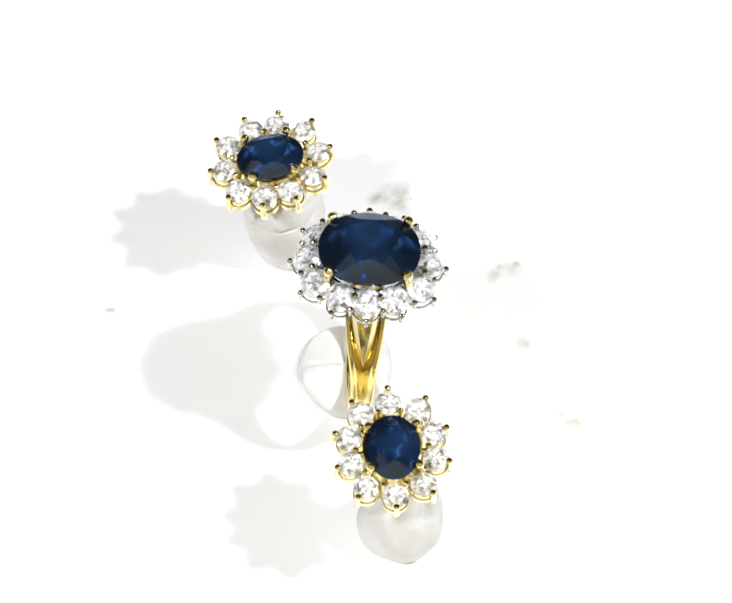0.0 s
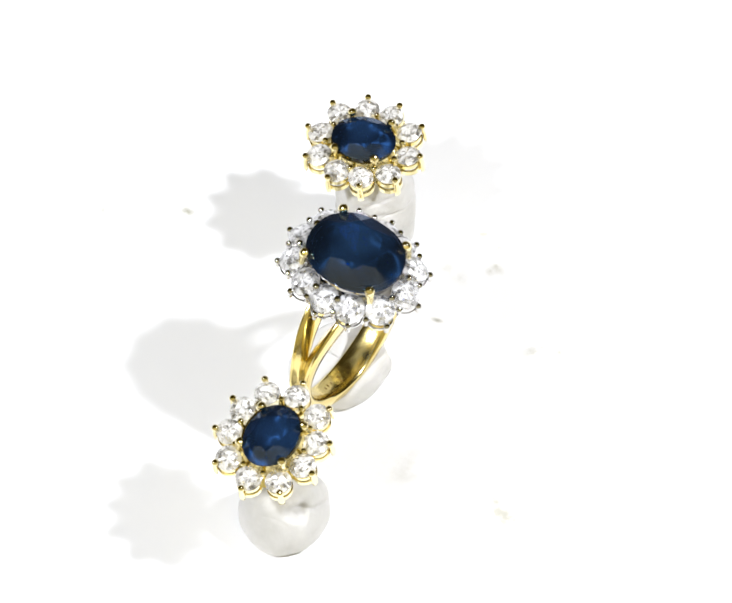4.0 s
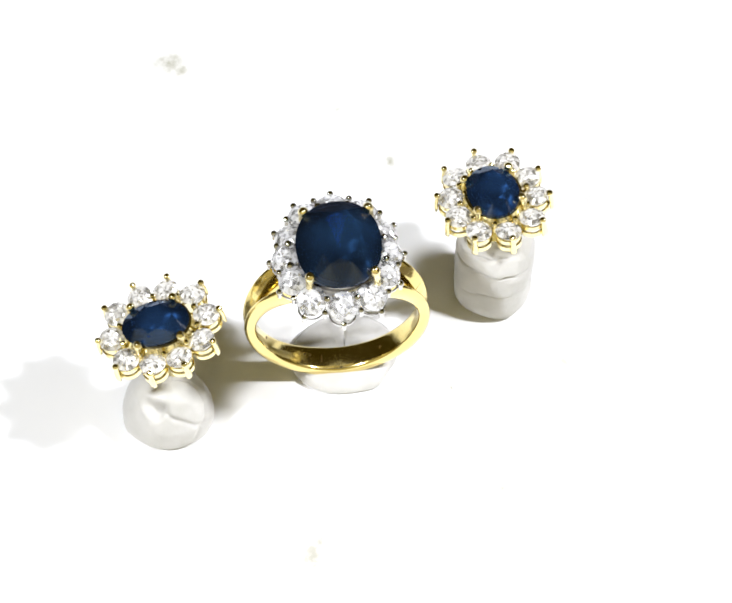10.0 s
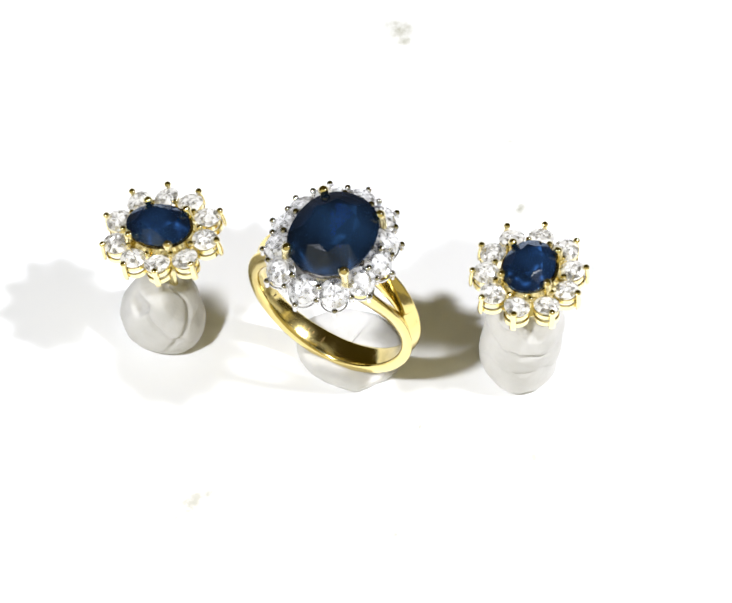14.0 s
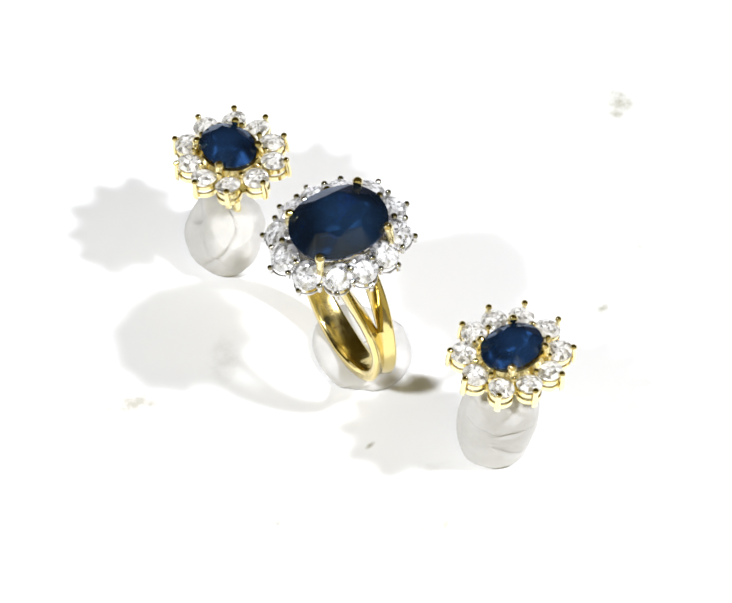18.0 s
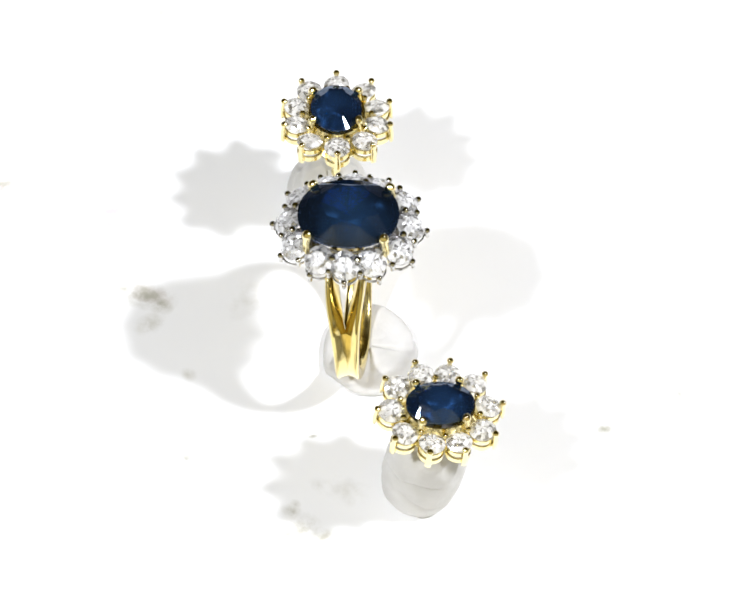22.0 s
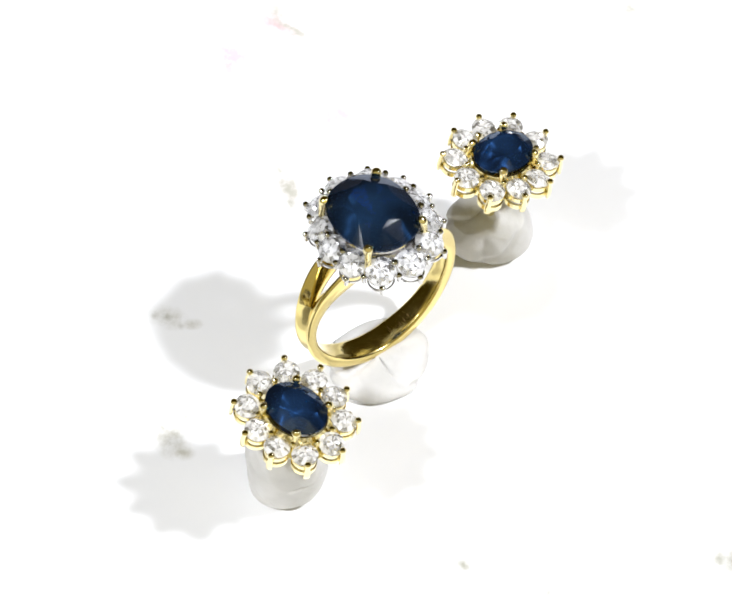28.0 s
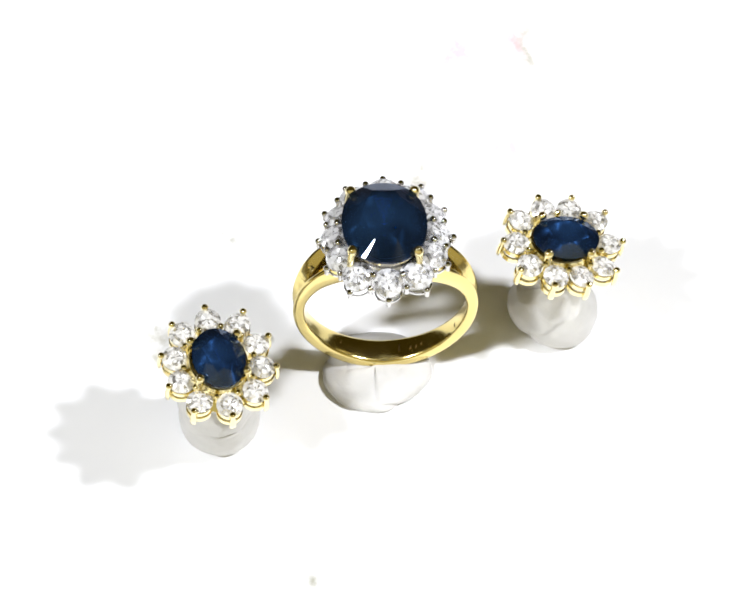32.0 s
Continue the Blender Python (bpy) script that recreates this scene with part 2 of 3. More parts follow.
def sheet_material():
    m, t, b = material("white_sheet")
    co = t.nodes.new("ShaderNodeTexCoord")
    nz = node(t, "ShaderNodeTexNoise", Scale=620.0, Detail=5.0, Roughness=0.65)
    t.links.new(co.outputs["Object"], nz.inputs["Vector"])

    def mask(rows, low, high, even=0.0):
        total = None
        for x, y, a, c, turn, strong in rows:
            mp = t.nodes.new("ShaderNodeMapping")
            mp.vector_type = "TEXTURE"
            mp.inputs["Location"].default_value = (x * 0.001, y * 0.001, 0)
            mp.inputs["Rotation"].default_value = (0, 0, radians(turn))
            mp.inputs["Scale"].default_value = (a * 0.001, c * 0.001, 1)
            ln = t.nodes.new("ShaderNodeVectorMath")
            ln.operation = "LENGTH"
            fall = node(t, "ShaderNodeMapRange", From_Min=0.0, From_Max=1.7, To_Min=strong, To_Max=0.0)
            t.links.new(co.outputs["Object"], mp.inputs["Vector"])
            t.links.new(mp.outputs["Vector"], ln.inputs[0])
            t.links.new(ln.outputs["Value"], fall.inputs["Value"])
            if total is None:
                total = fall.outputs["Result"]
            else:
                mx = t.nodes.new("ShaderNodeMath")
                mx.operation = "MAXIMUM"
                t.links.new(total, mx.inputs[0])
                t.links.new(fall.outputs["Result"], mx.inputs[1])
                total = mx.outputs[0]
        mu = t.nodes.new("ShaderNodeMath")
        mu.operation = "MULTIPLY"
        rough = node(t, "ShaderNodeMapRange", From_Min=0.24, From_Max=0.66, To_Min=even)
        t.links.new(nz.outputs["Fac"], rough.inputs["Value"])
        t.links.new(total, mu.inputs[0])
        t.links.new(rough.outputs["Result"], mu.inputs[1])
        st = node(t, "ShaderNodeMapRange", From_Min=low, From_Max=high)
        t.links.new(mu.outputs[0], st.inputs["Value"])
        return st.outputs["Result"]

    cream = node(t, "ShaderNodeTexNoise", Scale=60.0, Detail=3.0)
    t.links.new(co.outputs["Object"], cream.inputs["Vector"])
    ramp = t.nodes.new("ShaderNodeValToRGB")
    ramp.color_ramp.elements[0].color = (0.83, 0.83, 0.83, 1)
    ramp.color_ramp.elements[1].color = (0.87, 0.87, 0.865, 1)
    t.links.new(cream.outputs["Fac"], ramp.inputs["Fac"])
    one = t.nodes.new("ShaderNodeMixRGB")
    one.inputs["Color2"].default_value = (0.80, 0.56, 0.61, 1)
    t.links.new(ramp.outputs["Color"], one.inputs["Color1"])
    t.links.new(mask(PINK, 0.05, 0.8), one.inputs["Fac"])
    two = t.nodes.new("ShaderNodeMixRGB")
    two.inputs["Color2"].default_value = (0.515, 0.50, 0.435, 1)
    t.links.new(one.outputs["Color"], two.inputs["Color1"])
    t.links.new(mask(STAINS, 0.08, 0.85), two.inputs["Fac"])
    three = t.nodes.new("ShaderNodeMixRGB")
    three.inputs["Color2"].default_value = (0.37, 0.36, 0.30, 1)
    t.links.new(two.outputs["Color"], three.inputs["Color1"])
    t.links.new(mask(SPECKS, 0.12, 0.9, 0.42), three.inputs["Fac"])
    t.links.new(three.outputs["Color"], b.inputs["Base Color"])
    b.inputs["Roughness"].default_value = 0.5
    bp = node(t, "ShaderNodeBump", Strength=0.08, Distance=0.0002)
    t.links.new(nz.outputs["Fac"], bp.inputs["Height"])
    t.links.new(bp.outputs["Normal"], b.inputs["Normal"])
    return m


SHEET = sheet_material()


def plain_table():
    m, t, b = material("unseen_dark_table")
    # unseen table, kept dark so gold and gems reflect dark beyond the sheet
    b.inputs["Base Color"].default_value = (0.10, 0.085, 0.07, 1)
    b.inputs["Roughness"].default_value = 0.5
    grain(t, b, 80.0, 0.1, 0.0005)
    return m


TABLE = plain_table()

# ---- building in millimetres ----
MM = 0.001


def shape(name, verts, faces, mat, smooth=False):
    """A mesh from vertices in millimetres."""
    me = bpy.data.meshes.new(name)
    me.from_pydata([(v[0] * MM, v[1] * MM, v[2] * MM) for v in verts], [], faces)
    me.materials.append(mat)
    bm = bmesh.new()
    bm.from_mesh(me)
    bmesh.ops.recalc_face_normals(bm, faces=bm.faces)
    bm.to_mesh(me)
    bm.free()
    if smooth:
        me.polygons.foreach_set("use_smooth", [True] * len(me.polygons))
        me.set_sharp_from_angle(angle=radians(50))
    me.update()
    return me


def at(x, y, z, turn=None):
    """A place in millimetres, with a 3x3 or 4x4 turn."""
    m = Matrix.Translation((x * MM, y * MM, z * MM))
    return m @ turn.to_4x4() if turn else m


def part(name, mesh, parent, place=None, label=""):
    ob = new(name, mesh)
    ob.parent = parent
    if place is not None:
        ob.matrix_basis = place
    return tagged(ob, label)


def hull(name, points, mat, split=False):
    """A faceted stone as the hull of its corners."""
    bm = bmesh.new()
    for q in points:
        bm.verts.new([c * MM for c in q])
    res = bmesh.ops.convex_hull(bm, input=bm.verts)
    loose = [v for v in bm.verts if not v.link_faces]
    bmesh.ops.delete(bm, geom=loose, context="VERTS")
    bmesh.ops.dissolve_limit(bm, angle_limit=radians(0.6), verts=bm.verts, edges=bm.edges)
    bmesh.ops.recalc_face_normals(bm, faces=bm.faces)
    if split:
        bmesh.ops.split_edges(bm, edges=bm.edges)
    me = bpy.data.meshes.new(name)
    bm.to_mesh(me)
    bm.free()
    me.materials.append(mat)
    return me


def cut_stone(name, a, b, crown, depth, table, mat, n=8, round_=16, mid=(0.52, 0.58), square=2.0):
    """A round, oval or cushion brilliant with semi-axes a, b; its girdle lies at z = 0. square: 2 for an oval, more for a cushion."""
    def rim(r, p, z):
        c, s = math.cos(p), math.sin(p)
        k = r / (abs(c) ** square + abs(s) ** square) ** (1 / square)
        return (a * k * c, b * k * s, z)

    pts = []
    for i in range(n):
        p, q = 2 * math.pi * i / n, 2 * math.pi * (i + 0.5) / n
        pts.append(rim(table, p, crown))
        pts.append(rim(table + (1 - table) * mid[0], q, crown * mid[1]))
        pts.append(rim(0.52, q, -depth * 0.56))
        pts.append(rim(0.06, q, -depth))
    for i in range(round_):
        p = 2 * math.pi * i / round_
        pts.append(rim(1, p, 0.02 * b))
        pts.append(rim(1, p, -0.04 * b))
    return hull(name, pts, mat, mat in (DIAMOND, GOLD_GLOW_DIAMOND))


def lathe(name, profile, mat, n=14, sx=1.0, sy=1.0):
    """A turned solid from (radius, z) rows; a zero radius closes it."""
    verts, faces, rings = [], [], []
    for r, z in profile:
        if r == 0:
            rings.append([len(verts)])
            verts.append((0, 0, z))
        else:
            rings.append(list(range(len(verts), len(verts) + n)))
            verts += [(r * sx * math.cos(2 * math.pi * i / n), r * sy * math.sin(2 * math.pi * i / n), z) for i in range(n)]
    for p, q in zip(rings, rings[1:]):
        for i in range(n):
            j = (i + 1) % n
            if len(p) == 1:
                faces.append((p[0], q[i], q[j]))
            elif len(q) == 1:
                faces.append((p[i], p[j], q[0]))
            else:
                faces.append((p[i], p[j], q[j], q[i]))
    return shape(name, verts, faces, mat, True)


def loft(name, sections, mat, smooth=False, closed=False):
    """A solid through equal loops of points, with end caps unless it closes on itself."""
    n = len(sections[0])
    verts = [p for s in sections for p in s]
    faces = []
    rows = len(sections)
    for k in range(rows if closed else rows - 1):
        for i in range(n):
            j, k2 = (i + 1) % n, (k + 1) % rows
            faces.append((k * n + i, k * n + j, k2 * n + j, k2 * n + i))
    if not closed:
        faces.append(tuple(range(n)))
        faces.append(tuple(range((rows - 1) * n, rows * n)))
    return shape(name, verts, faces, mat, smooth)


def bead(name, r, stem, mat, thick=0.66):
    """A grain with a short stem below it."""
    ball = [(r * math.sin(k * math.pi / 8), r * math.cos(k * math.pi / 8)) for k in range(1, 6)]
    return lathe(name, [(0, r)] + ball + [(r * thick * 1.06, -r * 0.8), (r * thick, -r * 1.3), (r * thick, -stem), (0, -stem)], mat, 12)


def prong(name, r, stem, mat):
    """A claw: a rounded head over a stem that stands a little further out, along +x."""
    rows = []
    for x, z, q in ((0.26, -stem, 0.6 * r), (0.24, -stem * 0.5, 0.66 * r), (0.18, -1.6 * r, 0.72 * r), (0.1, -0.9 * r, 0.8 * r), (0.02, -0.35 * r, 0.97 * r),
                    (0.0, 0.0, r), (-0.03, 0.45 * r, 0.88 * r), (-0.04, 0.8 * r, 0.56 * r), (-0.04, 0.97 * r, 0.18 * r)):
        rows.append([(x + q * math.cos(a), q * math.sin(a), z) for a in (2 * math.pi * i / 12 for i in range(12))])
    return loft(name, rows, mat, True)


def by_angle(rows, degrees):
    """A radius that is alike in all four quarters of an oval."""
    d = abs((degrees + 180) % 360 - 180)
    return curve_at(rows, min(d, 180 - d))


def curve_at(rows, x):
    """Smooth value through (x, value) rows."""
    if x <= rows[0][0]:
        return rows[0][1]
    for i in range(len(rows) - 1):
        (a, p), (b, q) = rows[i], rows[i + 1]
        if x <= b:
            lo, hi = rows[max(i - 1, 0)], rows[min(i + 2, len(rows) - 1)]
            s0, s1 = (q - lo[1]) / (b - lo[0]) * (b - a), (hi[1] - p) / (hi[0] - a) * (b - a)
            u = (x - a) / (b - a)
            return p * (2 * u ** 3 - 3 * u ** 2 + 1) + s0 * (u ** 3 - 2 * u ** 2 + u) + q * (3 * u ** 2 - 2 * u ** 3) + s1 * (u ** 3 - u ** 2)
    return rows[-1][1]


def frame_of(o, n, l):
    """The pose of a jewel's head: x along its long axis, z along its face's normal."""
    n, l = Vector(n).normalized(), Vector(l)
    l = (l - n * l.dot(n)).normalized()
    m = n.cross(l)
    return at(*o) @ Matrix((l, m, n)).transposed().to_4x4()


# ---- the turning sheet and the unseen table added under it ----
def disc(name, radius, top, bottom, mat, n=128):
    prof = [(0, top), (radius - 0.6, top), (radius, top - 0.6), (radius, bottom), (0, bottom)]
    me = lathe(name, prof, mat, n)
    me.polygons.foreach_set("use_smooth", [False] * len(me.polygons))
    return me


turntable = tagged(new("turntable", disc("turntable", 74, 0, -12, SHEET)),
                   "white turntable top with faint brown and pink stains", "turntable")
unseen_tabletop = tagged(new("unseen_tabletop", loft("unseen_tabletop", [[(-700, -700, z), (700, -700, z), (700, 700, z), (-700, 700, z)] for z in (-12, -40)], TABLE)),
                  "unseen table under the turntable, dark brown to darken reflections", "table", kind="structure")

def petal_rail(name, z, r, wide, tall, mat):
    """An open loop round the outer side of a small stone."""
    rows = []
    for k in range(17):
        p = radians(-112 + 224 * k / 16)
        c, s = math.cos(p), math.sin(p)
        rows.append([(r * c, r * s, z - tall), ((r + wide) * c, (r + wide) * s, z - tall), ((r + wide) * c, (r + wide) * s, z), (r * c, r * s, z)])
    return loft(name, rows, mat)


# ---- the ring ----
RING = frame_of((-2.37, 0.65, 22.85), (-0.057, -0.009, 0.998), (0.698, 0.715, 0.046))
BAND_Y, BAND_Z = 0.6, -12.4
DRIFT = [(-180, -0.15), (-120, -0.08), (-90, 0.0), (-42, -0.15), (0, 0.0), (42, 0.0), (90, -0.14), (180, -0.15)]


def band_point(a, r, l):
    """a: degrees from the top towards +y; r: from the finger's axis; l: along the finger."""
    return (l, BAND_Y + r * math.sin(radians(a)), BAND_Z + r * math.cos(radians(a)))


def flank(r0, r1, hi, low, lo):
    """Half of the band across: a slope from the valley (low, lo) up to a thin rounded rim, then down its outer side."""
    top = max(lo + 0.05, hi - 0.5)
    return [(low, lo), (0.5 * (low + r1 - 0.12), 0.5 * (lo + top)), (r1 - 0.12, top), (r1, hi - 0.3), (r1 - 0.05, hi - 0.14), (r1 - 0.3, hi),
            (r0 + 0.25, hi), (r0 + 0.06, hi - 0.1), (r0, hi - 0.3)]


def across(a, rows):
    off = curve_at(DRIFT, a if a <= 180 else a - 360)
    return [band_point(a, r, l + off) for r, l in rows]


def shoulder_section(a, r0, r1, lo, hi, g, half):
    rows = [(r0, lo + 0.08), (r0 + 0.08, lo)] + flank(r0, r1, hi, g, lo)
    return across(a, [(r, l * half) for r, l in rows])


def shank_section(a, r0, r1, w, g):
    rows = flank(r0, r1, w, r1 - g, 0.0) + [(r0 - 0.06, 0.6)]
    return across(a, rows + [(r0 - 0.08, 0.0)] + [(r, -l) for r, l in reversed(rows[1:])])


BACK = [(10, 8.5), (28, 8.75), (50, 8.9), (90, 9.02), (135, 9.35), (180, 9.75)]
INSIDE = [(10, 5.6), (28, 5.9), (50, 6.7), (70, 7.4), (92, 7.9), (135, 8.15), (180, 8.5)]
WIDTH = [(10, 2.05), (45, 1.82), (70, 1.42), (90, 1.22), (112, 1.18), (180, 1.4)]
SPLIT = (69, 73)


def half_width(a):
    """Half of the band's width; it is slimmer on its +y side."""
    f = 180 - abs(a - 180) if a > 0 else -a
    slim = curve_at([(30, 0.0), (69, 0.12), (110, 0.12), (165, 0.0)], f) if 0 < a < 180 else 0.0
    return curve_at(WIDTH, f) * (1 - slim)



def sapphire_ring():
    base = Matrix.Translation((RING.translation.x, RING.translation.y, 0))
    ring = tagged(new("sapphire_ring"), "yellow gold ring, oval blue sapphire, diamond halo, split shoulders", "ring")
    h = base.inverted() @ RING
    # shank
    rows = []
    for k in range(101):
        a = SPLIT[0] + (360 - sum(SPLIT)) * k / 100
        f = 180 - abs(a - 180)
        groove = curve_at([(69, 0.9), (90, 0.7), (115, 0.45), (140, 0.24), (180, 0.1)], f)
        rows.append(shank_section(a, curve_at(INSIDE, f), curve_at(BACK, f), half_width(a), groove))
    shank = part("shank", loft("shank", rows, BAND_GOLD, True), ring, h)
    # split shoulders
    for side in (1, -1):
        for half in (1, -1):
            rows = []
            for k in range(25):
                u = k / 24
                end = SPLIT[0] if side > 0 else SPLIT[1]
                a = 12 + (end - 12) * u
                lo, hi = min(0.86, 0.0205 * (end - a)) + 0.01, half_width(side * a)
                r0, r1 = curve_at(INSIDE, a), curve_at(BACK, a)
                low = (r0 + 0.3) * (1 - u * u) + (r1 - 0.9) * u * u
                rows.append(shoulder_section(side * a, r0, r1, lo, hi, low, half))
            part("shoulder", loft("shoulder", rows, BAND_GOLD, True), ring, h)
    # marks struck inside the band
    for a, l, tall in ((168, -0.1, 0.9), (160, 0.15, 0.35), (156, 0.2, 0.4), (152, 0.1, 0.35), (-150, 0.0, 0.3), (120, 0.3, 0.4)):
        rows = [[band_point(a + da, curve_at(INSIDE, abs(a)) - 0.1, l + dl - 0.15) for da, dl in ((-0.5, -tall / 2), (0.5, -tall / 2 + 0.1), (0.9, tall / 2), (-0.1, tall / 2))],
                [band_point(a + da, curve_at(INSIDE, abs(a)) + 0.05, l + dl - 0.15) for da, dl in ((-0.5, -tall / 2), (0.5, -tall / 2 + 0.1), (0.9, tall / 2), (-0.1, tall / 2))]]
        part("hallmark", loft("hallmark", rows, TARNISH), shank, None, "dark struck mark inside the band")
    # white gold gallery and cup
    def oval_tube(name, a, b, z, r, mat):
        rows = []
        for k in range(64):
            p = 2 * math.pi * k / 64
            out = Vector((math.cos(p), math.sin(p), 0))
            rows.append([(a * math.cos(p) + out.x * r * math.cos(q), b * math.sin(p) + out.y * r * math.cos(q), z + r * math.sin(q))
                         for q in (2 * math.pi * i / 10 for i in range(10))])
        return loft(name, rows, mat, True, True)
    part("gallery_rail", oval_tube("gallery_rail", 5.1, 4.3, -4.2, 0.36, WHITE_GOLD), ring, h @ at(0, 0.1, 0), "white gold rail under the diamonds")
    part("halo_plate", lathe("halo_plate", [(0.76, -2.15), (0.82, -2.1), (0.93, -2.7), (1.0, -3.3), (0.98, -3.7), (0.85, -4.0), (0.72, -3.8), (0.76, -2.15)],
                             SATIN, 64, 5.5, 4.7), ring, h @ at(0, 0.1, 0.15), "white gold plate between the stones")
    part("stone_cup", lathe("stone_cup", [(0.93, -0.86), (0.99, -0.76), (1.01, -0.84), (0.96, -1.0), (0.84, -1.5), (0.70, -4.2), (0.64, -4.2), (0.78, -1.6), (0.93, -0.86)],
                            SATIN, 48, 4.55, 3.78), ring, h, "white gold cup")
    part("sapphire", cut_stone("ring_sapphire", 4.84, 4.08, 1.58, 3.0, 0.53, SAPPHIRE, 8, 64, (0.25, 0.85), 2.2), ring, h @ at(0, 0, -0.63), "large dark blue oval sapphire")
    claw = prong("ring_claw", 0.52, 3.2, BRIGHT_GOLD)
    for x, y in ((3.62, -3.15), (-3.62, -3.12), (3.75, 3.04), (-3.64, 3.0)):
        part("claw", claw, ring, h @ at(x, y, -0.2, Matrix.Rotation(math.atan2(y, x), 4, "Z")), "gold claw")
    stone = cut_stone("ring_diamond", 1.47, 1.47, 0.48, 1.1, 0.56, DIAMOND)
    cup = lathe("diamond_cup", [(1.32, -0.22), (1.42, -0.1), (1.46, -0.28), (1.2, -0.9), (1.0, -1.25), (0.9, -1.15), (1.1, -0.85), (1.24, -0.22)], SATIN, 20)
    loop = petal_rail("halo_loop", -1.25, 1.16, 0.16, 0.2, WHITE_GOLD)
    grain_ = bead("halo_grain", 0.34, 0.8, WHITE_GOLD)
    inner = bead("inner_grain", 0.40, 1.3, WHITE_GOLD, 0.8)
    g = h @ at(0, 0.1, 0, Matrix.Rotation(radians(2.5), 4, "X"))
    for k in range(12):
        d = 30 * k
        c, s = math.cos(radians(d)), math.sin(radians(d))
        tilt = Matrix.Rotation(radians(24), 4, Vector((-s, c, 0)))
        r = by_angle([(0, 5.86), (30, 5.73), (60, 5.1), (90, 4.92)], d)
        place = g @ at(r * c, r * s, -2.38, tilt @ Matrix.Rotation(radians(d + 11 * k), 4, "Z"))
        part("diamond", stone, ring, place, "round white diamond")
        part("diamond_cup", cup, ring, place, "white gold cup")
        part("halo_loop", loop, ring, g @ at(r * c, r * s, -2.44, Matrix.Rotation(radians(d), 4, "Z")), "white gold loop under the diamond")
        r = by_angle([(0, 7.4), (30, 7.27), (60, 6.63), (90, 6.45)], d)
        part("grain", grain_, ring, g @ at(r * c, r * s, -3.08), "white gold grain")
        d += 15
        c, s = math.cos(radians(d)), math.sin(radians(d))
        r = by_angle([(15, 6.57), (45, 6.33), (75, 5.83)], d)
        part("grain", grain_, ring, g @ at(r * c, r * s, -2.52), "white gold grain")
        if k % 3 != 1:
            r = by_angle([(15, 5.47), (75, 4.72)], d)
            part("grain", inner, ring, g @ at(r * c, r * s, -1.87), "white gold grain")
    return ring, base


# ---- the earrings ----
def earring_meshes():
    return {
        "sapphire": cut_stone("earring_sapphire", 3.27, 2.52, 0.99, 2.2, 0.53, PALE_SAPPHIRE, 8, 48, (0.28, 0.84)),
        "claw": prong("earring_claw", 0.46, 2.2, BRIGHT_GOLD),
        "diamond": cut_stone("earring_diamond", 1.28, 1.28, 0.44, 1.05, 0.56, GOLD_GLOW_DIAMOND),
        "grain": bead("earring_grain", 0.31, 1.0, BRIGHT_GOLD),
        "post": lathe("earring_post", [(0, -4.2), (0.45, -4.2), (0.45, -10.6), (0, -10.8)], GOLD, 12),
        "basket": lathe("earring_basket", [(0.66, -1.3), (0.675, -0.9), (0.715, -0.95), (0.76, -1.6), (1.02, -2.7), (1.0, -3.0), (0.35, -4.6), (0.0, -5.0)], GOLD, 48, 4.6, 3.9),
    }


def outer_claw():
    """A bar up the tip of a petal with a rounded end over the stone and a flat foot."""
    rows = []
    for x, z, w, d in ((0.0, -2.02, 0.16, 0.10), (0.02, -1.9, 0.33, 0.2), (0.02, -1.3, 0.33, 0.22), (-0.02, -0.7, 0.28, 0.22), (-0.08, -0.3, 0.23, 0.2), (-0.1, -0.1, 0.26, 0.25),
                       (-0.12, 0.06, 0.35, 0.34), (-0.13, 0.22, 0.34, 0.33), (-0.13, 0.35, 0.24, 0.24), (-0.13, 0.42, 0.1, 0.1)):
        rows.append([(x + d * math.cos(q), w * math.sin(q), z) for q in (2 * math.pi * i / 10 for i in range(10))])
    return loft("petal_claw", rows, BRIGHT_GOLD, True)


